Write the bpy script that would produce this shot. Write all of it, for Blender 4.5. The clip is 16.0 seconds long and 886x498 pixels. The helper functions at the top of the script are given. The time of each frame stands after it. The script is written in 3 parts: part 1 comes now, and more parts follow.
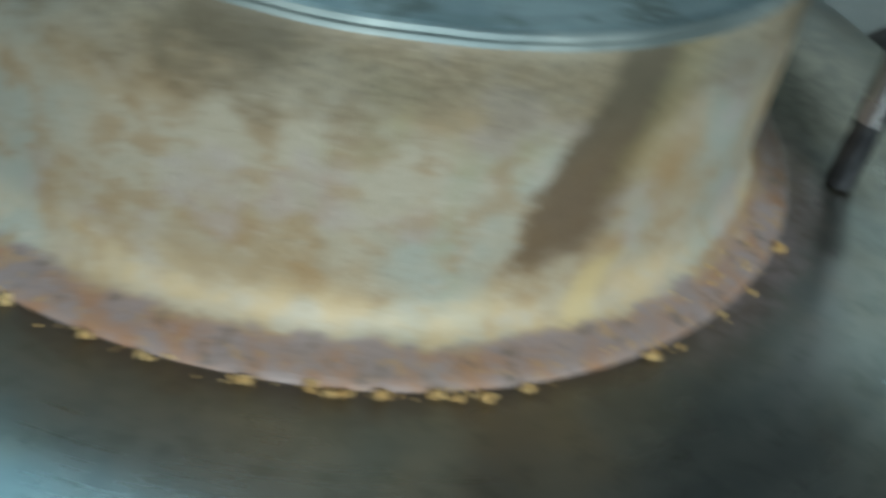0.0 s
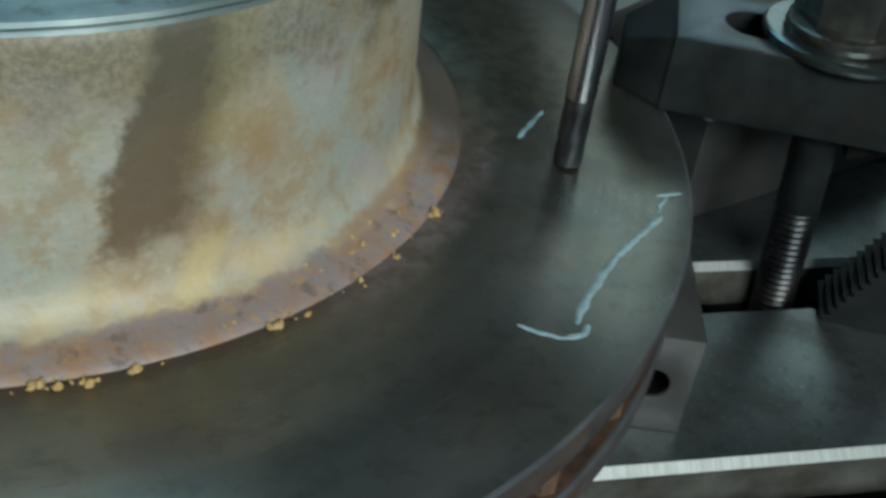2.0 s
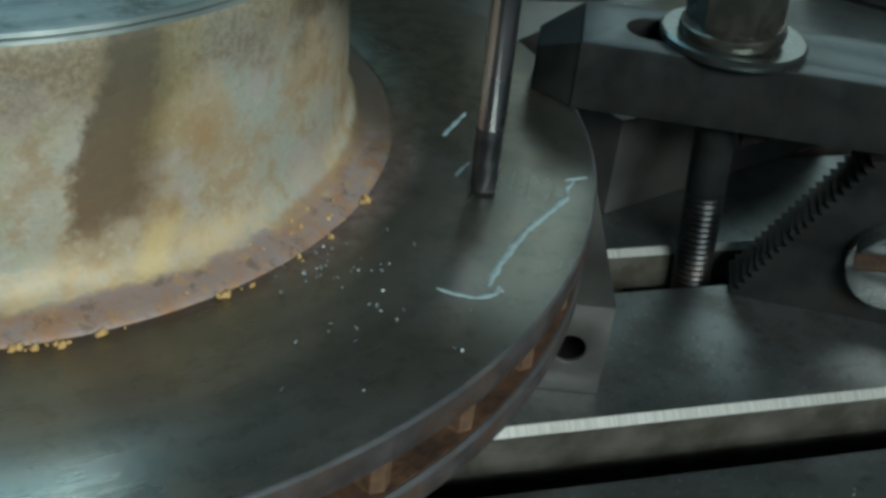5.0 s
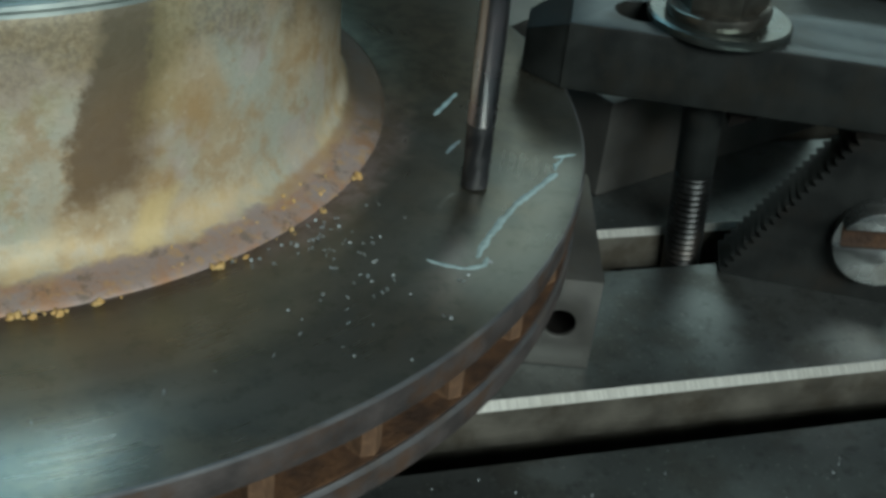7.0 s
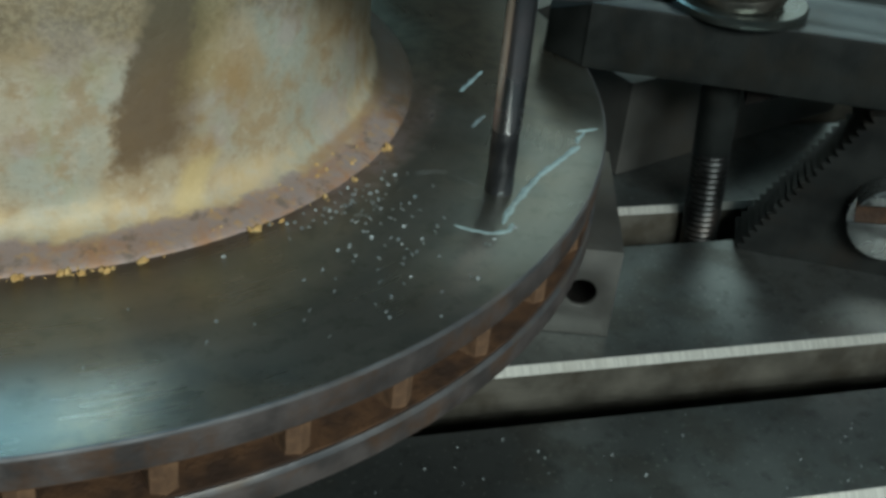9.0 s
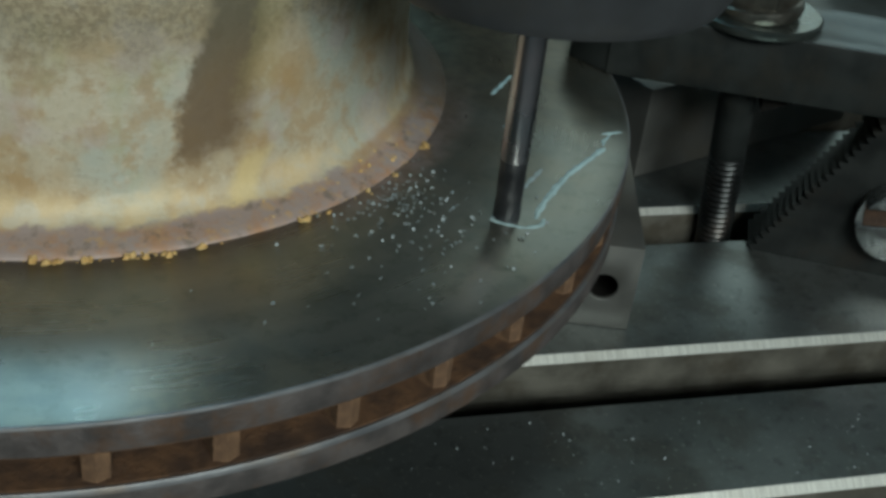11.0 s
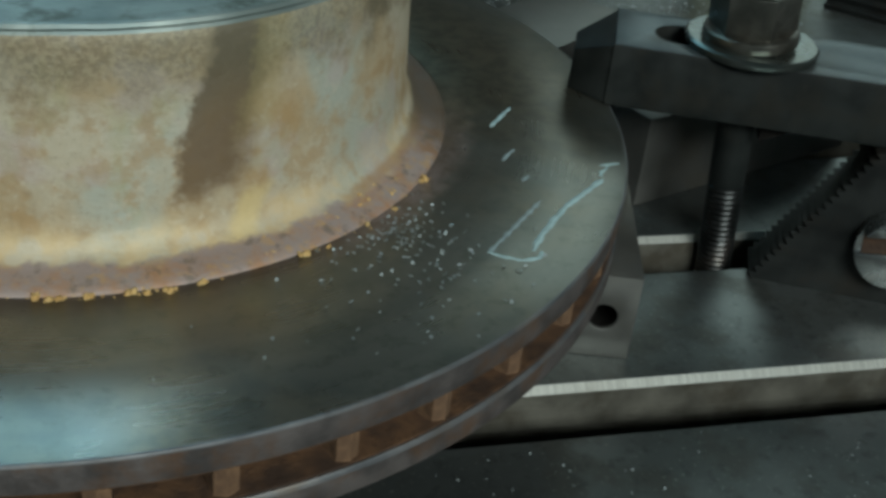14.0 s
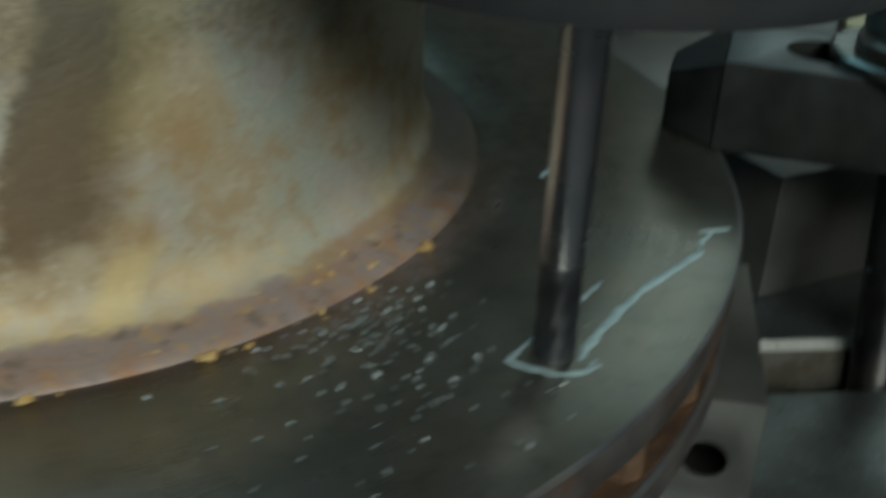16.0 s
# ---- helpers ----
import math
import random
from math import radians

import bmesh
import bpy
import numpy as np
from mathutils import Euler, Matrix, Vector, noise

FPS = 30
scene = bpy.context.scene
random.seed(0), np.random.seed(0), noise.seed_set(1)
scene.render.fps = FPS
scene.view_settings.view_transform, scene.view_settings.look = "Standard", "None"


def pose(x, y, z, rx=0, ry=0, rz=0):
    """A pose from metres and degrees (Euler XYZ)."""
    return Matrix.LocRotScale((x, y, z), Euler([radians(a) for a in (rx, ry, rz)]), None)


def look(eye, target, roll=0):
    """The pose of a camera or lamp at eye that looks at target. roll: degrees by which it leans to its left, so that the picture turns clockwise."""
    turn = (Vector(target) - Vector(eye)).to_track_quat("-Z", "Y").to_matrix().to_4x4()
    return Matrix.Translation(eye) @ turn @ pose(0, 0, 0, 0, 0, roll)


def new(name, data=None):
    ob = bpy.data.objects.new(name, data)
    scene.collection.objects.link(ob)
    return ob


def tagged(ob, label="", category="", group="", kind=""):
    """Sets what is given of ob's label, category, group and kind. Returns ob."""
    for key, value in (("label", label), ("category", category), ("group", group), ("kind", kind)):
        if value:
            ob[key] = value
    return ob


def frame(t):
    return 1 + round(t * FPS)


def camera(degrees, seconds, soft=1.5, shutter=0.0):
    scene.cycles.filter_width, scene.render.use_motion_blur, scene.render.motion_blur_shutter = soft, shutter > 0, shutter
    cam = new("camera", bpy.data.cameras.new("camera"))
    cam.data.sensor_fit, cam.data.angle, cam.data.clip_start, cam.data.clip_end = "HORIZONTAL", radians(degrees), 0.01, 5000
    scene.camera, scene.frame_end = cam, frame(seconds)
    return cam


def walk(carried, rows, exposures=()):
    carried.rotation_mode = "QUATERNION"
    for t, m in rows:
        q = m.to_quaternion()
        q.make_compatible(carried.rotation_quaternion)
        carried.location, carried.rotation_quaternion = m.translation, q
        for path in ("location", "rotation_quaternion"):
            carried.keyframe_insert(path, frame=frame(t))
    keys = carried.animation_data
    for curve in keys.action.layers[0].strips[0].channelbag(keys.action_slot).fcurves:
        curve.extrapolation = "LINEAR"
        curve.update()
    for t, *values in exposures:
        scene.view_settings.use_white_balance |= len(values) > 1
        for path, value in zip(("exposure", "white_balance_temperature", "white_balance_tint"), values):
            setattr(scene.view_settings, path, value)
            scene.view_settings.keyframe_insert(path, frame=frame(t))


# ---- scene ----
cam = camera(41.3, 16.0, soft=3.4, shutter=0.9)
# eye in metres (origin: disc axis on the table), Euler degrees
PATH = [
    (0, -0.02756, -0.20945, 0.16673, 51.03, -12.03, -6.86),
    (0.2, -0.01033, -0.21752, 0.16772, 52.69, -9.23, -8.14),
    (0.5, 0.01060, -0.22050, 0.17148, 54.88, -7.80, -11.03),
    (1, 0.02117, -0.22493, 0.16892, 54.73, -7.51, -12.60),
    (1.5, 0.02383, -0.22699, 0.16913, 54.48, -7.12, -12.58),
    (2, 0.02527, -0.22966, 0.16968, 54.41, -7.38, -12.82),
    (2.5, 0.03051, -0.23383, 0.17025, 54.76, -7.07, -13.35),
    (3, 0.02570, -0.24864, 0.17395, 55.79, -6.63, -14.01),
    (3.5, 0.02420, -0.25912, 0.18205, 56.18, -6.72, -14.34),
    (6, 0.03014, -0.26427, 0.17454, 56.88, -5.40, -14.98),
    (6.5, 0.02813, -0.26686, 0.17452, 56.76, -5.49, -14.88),
    (7, 0.02863, -0.27009, 0.17528, 56.79, -5.50, -14.96),
    (7.5, 0.02935, -0.27225, 0.17532, 56.69, -5.38, -14.82),
    (8, 0.02807, -0.27623, 0.17508, 56.81, -5.42, -14.40),
    (8.5, 0.02645, -0.27848, 0.17611, 56.67, -5.51, -14.18),
    (9, 0.02365, -0.28127, 0.17471, 56.69, -5.25, -14.12),
    (11.5, 0.00974, -0.29488, 0.18185, 56.86, -6.22, -13.56),
    (12, 0.00853, -0.29580, 0.18245, 57.42, -6.04, -13.82),
    (12.5, 0.00811, -0.29695, 0.18294, 57.77, -5.98, -13.83),
    (13, 0.00604, -0.29697, 0.18452, 57.90, -6.19, -13.67),
    (13.5, 0.01456, -0.29591, 0.18505, 58.04, -5.96, -13.77),
    (14, 0.01312, -0.29445, 0.18369, 57.94, -5.56, -13.53),
    (14.5, 0.01001, -0.29115, 0.18473, 58.91, -5.28, -13.11),
    (15, 0.01800, -0.27823, 0.17682, 58.42, -5.39, -12.56),
    (15.5, 0.04355, -0.24530, 0.15536, 60.09, -3.86, -11.17),
    (15.6, 0.05335, -0.24002, 0.14938, 60.74, -2.60, -9.38),
    (15.8, 0.05092, -0.22409, 0.13803, 61.17, -1.90, -8.44),
    (16, 0.05676, -0.21956, 0.13521, 62.23, -3.03, -7.26),
]
walk(cam, [(t, pose(x, y, z, rx, ry, rz)) for t, x, y, z, rx, ry, rz in PATH], exposures=[
    (0.0, 0.2, 5750, 10), (0.4, 0.0, 5800, 10), (1.0, 0.05, 5800, 10), (2.0, 0.1, 5850, 10), (3.5, 0.06, 5900, 10), (6.0, 0.0, 6200, 10), (9.0, 0.0, 6300, 10), (14.6, 0.0, 6300, 10),
    (15.5, -0.25, 6400, 10), (16.0, -0.3, 6480, 10)])

# ---------------------------------------------------------------- light
world = bpy.data.worlds.new("world")
scene.world = world
world.use_nodes = True
wn = world.node_tree.nodes
wn["Background"].inputs[0].default_value = (0.55, 0.62, 0.66, 1)
wn["Background"].inputs[1].default_value = 0.03


def area_lamp(name, eye, target, w, h, power, colour):
    d = bpy.data.lights.new(name, "AREA")
    d.shape, d.size, d.size_y, d.energy, d.color = "RECTANGLE", w, h, power, colour
    ob = new(name, d)
    ob.matrix_world = look(eye, target)
    return ob


area_lamp("left_window_light", (-0.87, 2.28, 3.0), (0, 0, 0.05), 1.2, 3.2, 38, (0.42, 0.84, 1.0))
area_lamp("upper_window_light", (0.18, 2.28, 3.5), (0, 0, 0.05), 0.64, 1.7, 38, (0.60, 0.88, 1.0))
area_lamp("right_window_light", (1.72, 2.28, 1.60), (0.1, 0, 0.05), 1.4, 1.4, 8.2, (0.74, 0.95, 0.89))
# unseen fill light added low on the camera's side to brighten upright faces
area_lamp("front_fill_light", (0.30, -1.85, 1.15), (0.0, 0, 0.06), 1.2, 0.5, 43, (0.91, 1.0, 0.93))

# ---------------------------------------------------------------- materials


class Mat:
    """A small builder for node materials in object space."""

    def __init__(self, name, rough=0.5, metal=0.0):
        self.m = bpy.data.materials.new(name)
        self.m.use_nodes = True
        self.t = self.m.node_tree
        self.b = self.t.nodes["Principled BSDF"]
        self.b.inputs["Roughness"].default_value = rough
        self.b.inputs["Metallic"].default_value = metal
        self.co = self.n("ShaderNodeTexCoord").outputs["Object"]

    def n(self, kind, **props):
        node = self.t.nodes.new(kind)
        for k, v in props.items():
            if k == "operation":
                node.operation = v
            elif k == "blend_type":
                node.blend_type = v
        return node

    def put(self, socket, v):
        if isinstance(v, (int, float, tuple)):
            socket.default_value = (*v, 1) if isinstance(v, tuple) and len(v) == 3 and socket.type == "RGBA" else v
        else:
            self.t.links.new(v, socket)

    def math(self, op, a, b=0.0, c=0.0, clamp=False):
        node = self.n("ShaderNodeMath", operation=op)
        node.use_clamp = clamp
        for s, v in zip(node.inputs, (a, b, c)):
            self.put(s, v)
        return node.outputs[0]

    def noise(self, scale, detail=3.0, rough=0.55, stretch=None, vec=None, distort=0.0):
        node = self.n("ShaderNodeTexNoise")
        vec = vec or self.co
        if stretch:
            mp = self.n("ShaderNodeMapping")
            mp.inputs["Scale"].default_value = stretch
            self.put(mp.inputs["Vector"], vec)
            vec = mp.outputs[0]
        self.put(node.inputs["Vector"], vec)
        node.inputs["Scale"].default_value, node.inputs["Detail"].default_value = scale, detail
        node.inputs["Roughness"].default_value, node.inputs["Distortion"].default_value = rough, distort
        return node.outputs[0]

    def step(self, v, lo, hi):
        node = self.n("ShaderNodeMapRange")
        node.interpolation_type = "SMOOTHSTEP"
        self.put(node.inputs[0], v)
        node.inputs[1].default_value, node.inputs[2].default_value = lo, hi
        return node.outputs[0]

    def mix(self, f, a, b, mode="MIX"):
        node = self.n("ShaderNodeMixRGB", blend_type=mode)
        for s, v in zip(node.inputs, (f, a, b)):
            self.put(s, v)
        return node.outputs[0]

    def polar(self):
        """Radius, angle in degrees and height about the object's z axis."""
        sep = self.n("ShaderNodeSeparateXYZ")
        self.put(sep.inputs[0], self.co)
        x, y, z = sep.outputs
        r = self.math("SQRT", self.math("ADD", self.math("MULTIPLY", x, x), self.math("MULTIPLY", y, y)))
        a = self.math("MULTIPLY", self.math("ARCTAN2", y, x), 57.29578)
        return r, a, z

    def join(self, x, y, z):
        node = self.n("ShaderNodeCombineXYZ")
        for s, v in zip(node.inputs, (x, y, z)):
            self.put(s, v)
        return node.outputs[0]

    def colour(self, v):
        self.put(self.b.inputs["Base Color"], v)
        return self

    def rough(self, v):
        self.put(self.b.inputs["Roughness"], v)
        return self

    def metal(self, v):
        self.put(self.b.inputs["Metallic"], v)
        return self

    def bump(self, height, strength=0.3, distance=0.0005):
        node = self.n("ShaderNodeBump")
        node.inputs["Strength"].default_value, node.inputs["Distance"].default_value = strength, distance
        self.put(node.inputs["Height"], height)
        self.put(self.b.inputs["Normal"], node.outputs[0])
        return self


def steel(name, dark, light, rough, metal=0.85, scale=60, tint=None, brush=None, bump=0.15, spec=0.5):
    """Plain worked steel: two scales of variation, optional oil or rust tint and brushing."""
    m = Mat(name, rough, metal)
    m.b.inputs["Specular IOR Level"].default_value = spec
    big, fine = m.noise(scale, 4), m.noise(scale * 14, 2)
    c = m.mix(m.step(big, 0.3, 0.7), dark, light)
    if tint:
        c = m.mix(m.math("MULTIPLY", m.step(m.noise(scale * 0.7, 5, 0.65), 0.48, 0.7), 0.7), c, tint)
    c = m.mix(m.math("MULTIPLY", fine, 0.25), c, dark)
    m.colour(c)
    m.rough(m.math("ADD", m.math("MULTIPLY", big, 0.22), rough - 0.1))
    m.bump(m.noise(scale * 3, 3, stretch=brush) if brush else m.noise(scale * 8, 3), bump, 0.0004)
    return m.m


def friction_face():
    """Turned cast iron, greyish green with random brown patches, fine rings."""
    m = Mat("turned_cast_iron", 0.35, 0.92)
    r, a, z = m.polar()
    ring = m.noise(1.0, 3, vec=m.join(m.math("MULTIPLY", r, 900), m.math("MULTIPLY", a, 0.02), 0.0))
    wide = m.noise(1.0, 2, vec=m.join(m.math("MULTIPLY", r, 160), m.math("MULTIPLY", a, 0.012), 3.0))
    bloom = m.step(m.noise(26, 3), 0.42, 0.68)
    c = m.mix(m.step(wide, 0.2, 0.8), (0.14, 0.146, 0.131), (0.19, 0.191, 0.168))
    c = m.mix(m.math("MULTIPLY", bloom, 0.55), c, (0.19, 0.15, 0.095))
    c = m.mix(m.math("MULTIPLY", m.step(m.noise(70, 5, 0.65), 0.47, 0.66), 0.5), c, (0.10, 0.115, 0.106))
    c = m.mix(m.math("MULTIPLY", m.step(m.noise(210, 5, 0.7), 0.5, 0.66), 0.5), c, (0.10, 0.11, 0.09))
    # rust creeping out from the hub
    edge = m.math("ADD", r, m.math("MULTIPLY", m.noise(230, 4), 0.010))
    c = m.mix(m.math("MULTIPLY", m.math("SUBTRACT", 1.0, m.step(edge, 0.1015, 0.1085)), 0.75), c, (0.10, 0.085, 0.07))
    blush = m.math("ADD", r, m.math("MULTIPLY", m.math("SUBTRACT", m.noise(330, 5, 0.7), 0.5), 0.016))
    where = m.math("MULTIPLY", m.step(a, -66.0, -44.0), m.math("SUBTRACT", 1.0, m.step(a, -14.0, 6.0)))
    blush = m.math("MULTIPLY", where, m.math("SUBTRACT", 1.0, m.step(blush, 0.0975, 0.1055)))
    c = m.mix(m.math("MULTIPLY", blush, 0.8), c, m.mix(m.step(m.noise(260, 4, 0.65), 0.4, 0.62), (0.22, 0.175, 0.175), (0.12, 0.085, 0.07)))
    # brown colour standing in for the dark reflection on the face, towards the clamp
    side = m.math("ADD", a, m.math("MULTIPLY", m.math("SUBTRACT", m.noise(60, 4), 0.5), 40.0))
    reach = m.math("ADD", r, m.math("MULTIPLY", m.math("SUBTRACT", m.noise(110, 5, 0.6), 0.5), 0.020))
    scale = m.math("MULTIPLY", m.math("MULTIPLY", m.step(side, -40.0, -2.0), m.math("SUBTRACT", 1.0, m.step(side, 95.0, 120.0))), m.math("SUBTRACT", 1.0, m.step(reach, 0.122, 0.152)))
    scale = m.math("MULTIPLY", scale, 0.92)
    c = m.mix(scale, c, m.mix(m.step(m.noise(170, 4, 0.6), 0.35, 0.65), (0.062, 0.048, 0.028), (0.115, 0.092, 0.058)))
    m.metal(m.math("SUBTRACT", 0.81, m.math("MULTIPLY", blush, 0.6)))
    m.colour(c).rough(m.math("ADD", m.math("MULTIPLY", scale, 0.02), m.math("ADD", m.math("MULTIPLY", ring, 0.10), m.math("ADD", m.math("MULTIPLY", m.noise(48, 3, 0.55), 0.16), 0.165))))
    m.bump(m.math("ADD", ring, m.math("MULTIPLY", m.noise(700, 2), 0.5)), 0.07, 0.0002)
    # the turning marks spread reflections across the rings
    sep = m.n("ShaderNodeSeparateXYZ")
    m.put(sep.inputs[0], m.co)
    m.put(m.b.inputs["Tangent"], m.join(m.math("DIVIDE", sep.outputs[0], r), m.math("DIVIDE", sep.outputs[1], r), 0.0))
    m.b.inputs["Anisotropic"].default_value = 0.55
    return m.m


def hat_patina():
    """Rust-stained cast iron of the hub wall: tan, grey-blue patches, dark run-down streaks, pale and lilac bands at the foot."""
    m = Mat("rusted_hat", 0.62, 0.12)
    r, a, z = m.polar()
    wrap = m.co
    big, mid, fine = m.noise(45, 4, vec=wrap), m.noise(150, 5, 0.65, vec=wrap), m.noise(900, 4, 0.7, vec=wrap)
    c = m.mix(m.step(big, 0.36, 0.64), (0.385, 0.285, 0.165), (0.455, 0.40, 0.30))
    c = m.mix(m.step(m.noise(27, 4), 0.50, 0.66), c, (0.375, 0.385, 0.325))
    c = m.mix(m.math("MULTIPLY", m.step(mid, 0.46, 0.64), 0.6), c, (0.34, 0.215, 0.095))
    c = m.mix(m.math("MULTIPLY", m.step(fine, 0.52, 0.72), 0.4), c, (0.22, 0.18, 0.12))
    c = m.mix(m.math("MULTIPLY", m.step(m.noise(52, 4, 0.6), 0.53, 0.66), 0.55), c, (0.43, 0.365, 0.335))
    c = m.mix(m.math("MULTIPLY", m.step(m.noise(38, 5, 0.65, stretch=(1, 1, 0.6)), 0.55, 0.68), 0.5), c, (0.34, 0.315, 0.16))
    c = m.mix(m.math("MULTIPLY", m.step(m.noise(420, 4, 0.7), 0.55, 0.68), 0.45), c, (0.52, 0.46, 0.36))
    # grey speckled shoulder under the rim
    top = m.step(m.math("ADD", z, m.math("MULTIPLY", mid, 0.024)), 0.089, 0.104)
    c = m.mix(m.math("MULTIPLY", top, 0.7), c, m.mix(m.step(fine, 0.38, 0.66), (0.115, 0.105, 0.075), (0.27, 0.24, 0.16)))
    # slanting dark streaks, where water stood
    wob = m.math("ADD", m.math("MULTIPLY", m.math("SUBTRACT", m.noise(70, 5, 0.65), 0.5), 9.0), m.math("MULTIPLY", m.math("SUBTRACT", fine, 0.5), 3.0))
    lean = m.math("ADD", m.math("SUBTRACT", a, m.math("MULTIPLY", m.math("SUBTRACT", z, 0.0617), 207.0)), wob)
    low = m.step(m.math("ADD", z, m.math("MULTIPLY", m.math("SUBTRACT", mid, 0.5), 0.016)), 0.056, 0.065)
    high = m.step(m.math("ADD", z, m.math("MULTIPLY", m.math("SUBTRACT", mid, 0.5), 0.03)), 0.081, 0.093)
    stain = m.mix(m.step(z, 0.070, 0.092), m.mix(mid, (0.105, 0.062, 0.035), (0.17, 0.115, 0.06)), m.mix(mid, (0.080, 0.068, 0.044), (0.135, 0.112, 0.072)))
    for left, right, much, reach in ((-77.5, -67.0, 0.92, low), (-46.0, -36.5, 0.8, high), (-118.0, -106.0, 0.7, high), (-140.0, -128.0, 0.7, high), (-28.0, -20.0, 0.75, high)):
        inside = m.math("MULTIPLY", m.step(lean, left - 1.0, left + 1.4), m.math("SUBTRACT", 1.0, m.step(lean, right - 3.5, right + 2.0)))
        c = m.mix(m.math("MULTIPLY", m.math("MULTIPLY", inside, reach), much), c, stain)
    # olive fringe beside the long streak
    fringe = m.math("MULTIPLY", m.step(lean, -71.0, -69.0), m.math("SUBTRACT", 1.0, m.step(lean, -66.0, -62.0)))
    c = m.mix(m.math("MULTIPLY", m.math("MULTIPLY", fringe, m.step(z, 0.066, 0.08)), 0.25), c, (0.30, 0.26, 0.11))
    # foot of the wall: pale band, lilac scale, rust line
    foot = m.math("ADD", z, m.math("MULTIPLY", m.math("SUBTRACT", mid, 0.5), 0.004))
    pale = m.math("MULTIPLY", m.step(foot, 0.0497, 0.0506), m.math("SUBTRACT", 1.0, m.step(foot, 0.0530, 0.0590)))
    c = m.mix(m.math("MULTIPLY", m.math("MULTIPLY", pale, m.step(m.noise(70, 4, vec=wrap), 0.35, 0.62)), 0.7), c, m.mix(m.step(m.noise(120, 4, 0.6), 0.42, 0.62), (0.58, 0.435, 0.24), (0.53, 0.475, 0.37)))
    tear = m.math("ADD", m.math("SUBTRACT", a, m.math("MULTIPLY", m.math("SUBTRACT", z, 0.0500), 410.0)), m.math("MULTIPLY", m.math("SUBTRACT", mid, 0.5), 3.0))
    blob = m.math("MULTIPLY", m.math("MULTIPLY", m.step(tear, -70.6, -68.2), m.math("SUBTRACT", 1.0, m.step(tear, -66.4, -63.8))), m.math("MULTIPLY", m.step(foot, 0.0490, 0.0506), m.math("SUBTRACT", 1.0, m.step(foot, 0.057, 0.0615))))
    c = m.mix(m.math("MULTIPLY", blob, 0.7), c, (0.60, 0.46, 0.22))
    lilac = m.math("SUBTRACT", 1.0, m.step(foot, 0.0494, 0.0504))
    scale = m.mix(m.step(mid, 0.4, 0.65), (0.28, 0.215, 0.205), (0.34, 0.175, 0.095))
    scale = m.mix(m.math("MULTIPLY", m.step(m.noise(310, 5, 0.7), 0.53, 0.64), 0.7), scale, (0.42, 0.25, 0.11))
    scale = m.mix(m.math("MULTIPLY", m.step(m.noise(240, 5, 0.7), 0.54, 0.66), 0.7), scale, (0.10, 0.075, 0.06))
    c = m.mix(m.math("MULTIPLY", lilac, 0.88), c, scale)
    # shade painted dark brown into the corner on the clamp's side
    side = m.math("ADD", a, m.math("MULTIPLY", m.math("SUBTRACT", mid, 0.5), 16.0))
    foot_shade = m.math("MULTIPLY", m.step(side, -34.0, -10.0), m.step(m.math("ADD", r, m.math("MULTIPLY", m.math("SUBTRACT", mid, 0.5), 0.003)), 0.0852, 0.0870))
    line = m.math("MULTIPLY", m.step(side, -52.0, -38.0), m.math("MULTIPLY", m.step(r, 0.0862, 0.0876), m.math("SUBTRACT", 1.0, m.step(r, 0.0884, 0.0900))))
    c = m.mix(m.math("MULTIPLY", line, 0.6), c, (0.30, 0.155, 0.06))
    c = m.mix(m.math("MULTIPLY", foot_shade, 0.9), c, m.mix(mid, (0.030, 0.022, 0.014), (0.075, 0.050, 0.030)))
    m.colour(c).rough(m.math("ADD", m.math("MULTIPLY", mid, 0.3), 0.42))
    m.bump(m.math("ADD", m.math("MULTIPLY", mid, 1.5), fine), 0.35, 0.0006)
    return m.m


def hat_top():
    m = Mat("worn_hub_face", 0.45, 0.55)
    r, a, z = m.polar()
    ring = m.noise(1.0, 3, vec=m.join(m.math("MULTIPLY", r, 260), m.math("MULTIPLY", a, 0.03), 0.0))
    c = m.mix(m.step(m.noise(38, 4), 0.4, 0.62), (0.165, 0.205, 0.20), (0.30, 0.345, 0.325))
    c = m.mix(m.math("MULTIPLY", m.step(m.noise(75, 5, 0.65), 0.52, 0.66), 0.8), c, (0.075, 0.08, 0.06))
    c = m.mix(m.math("MULTIPLY", m.step(ring, 0.5, 0.7), 0.35), c, (0.12, 0.14, 0.12))
    m.colour(c).rough(m.math("ADD", m.math("MULTIPLY", ring, 0.25), 0.40))
    m.bump(m.noise(500, 4), 0.25, 0.0004)
    return m.m


def rust(name, base, bright, scale=120):
    m = Mat(name, 0.8, 0.05)
    mid, fine = m.noise(scale, 5, 0.65), m.noise(scale * 8, 3)
    c = m.mix(m.step(mid, 0.35, 0.65), base, bright)
    c = m.mix(m.math("MULTIPLY", m.step(fine, 0.5, 0.7), 0.5), c, tuple(v * 0.45 for v in base))
    m.colour(c).bump(m.math("ADD", mid, fine), 0.5, 0.0006)
    return m.m


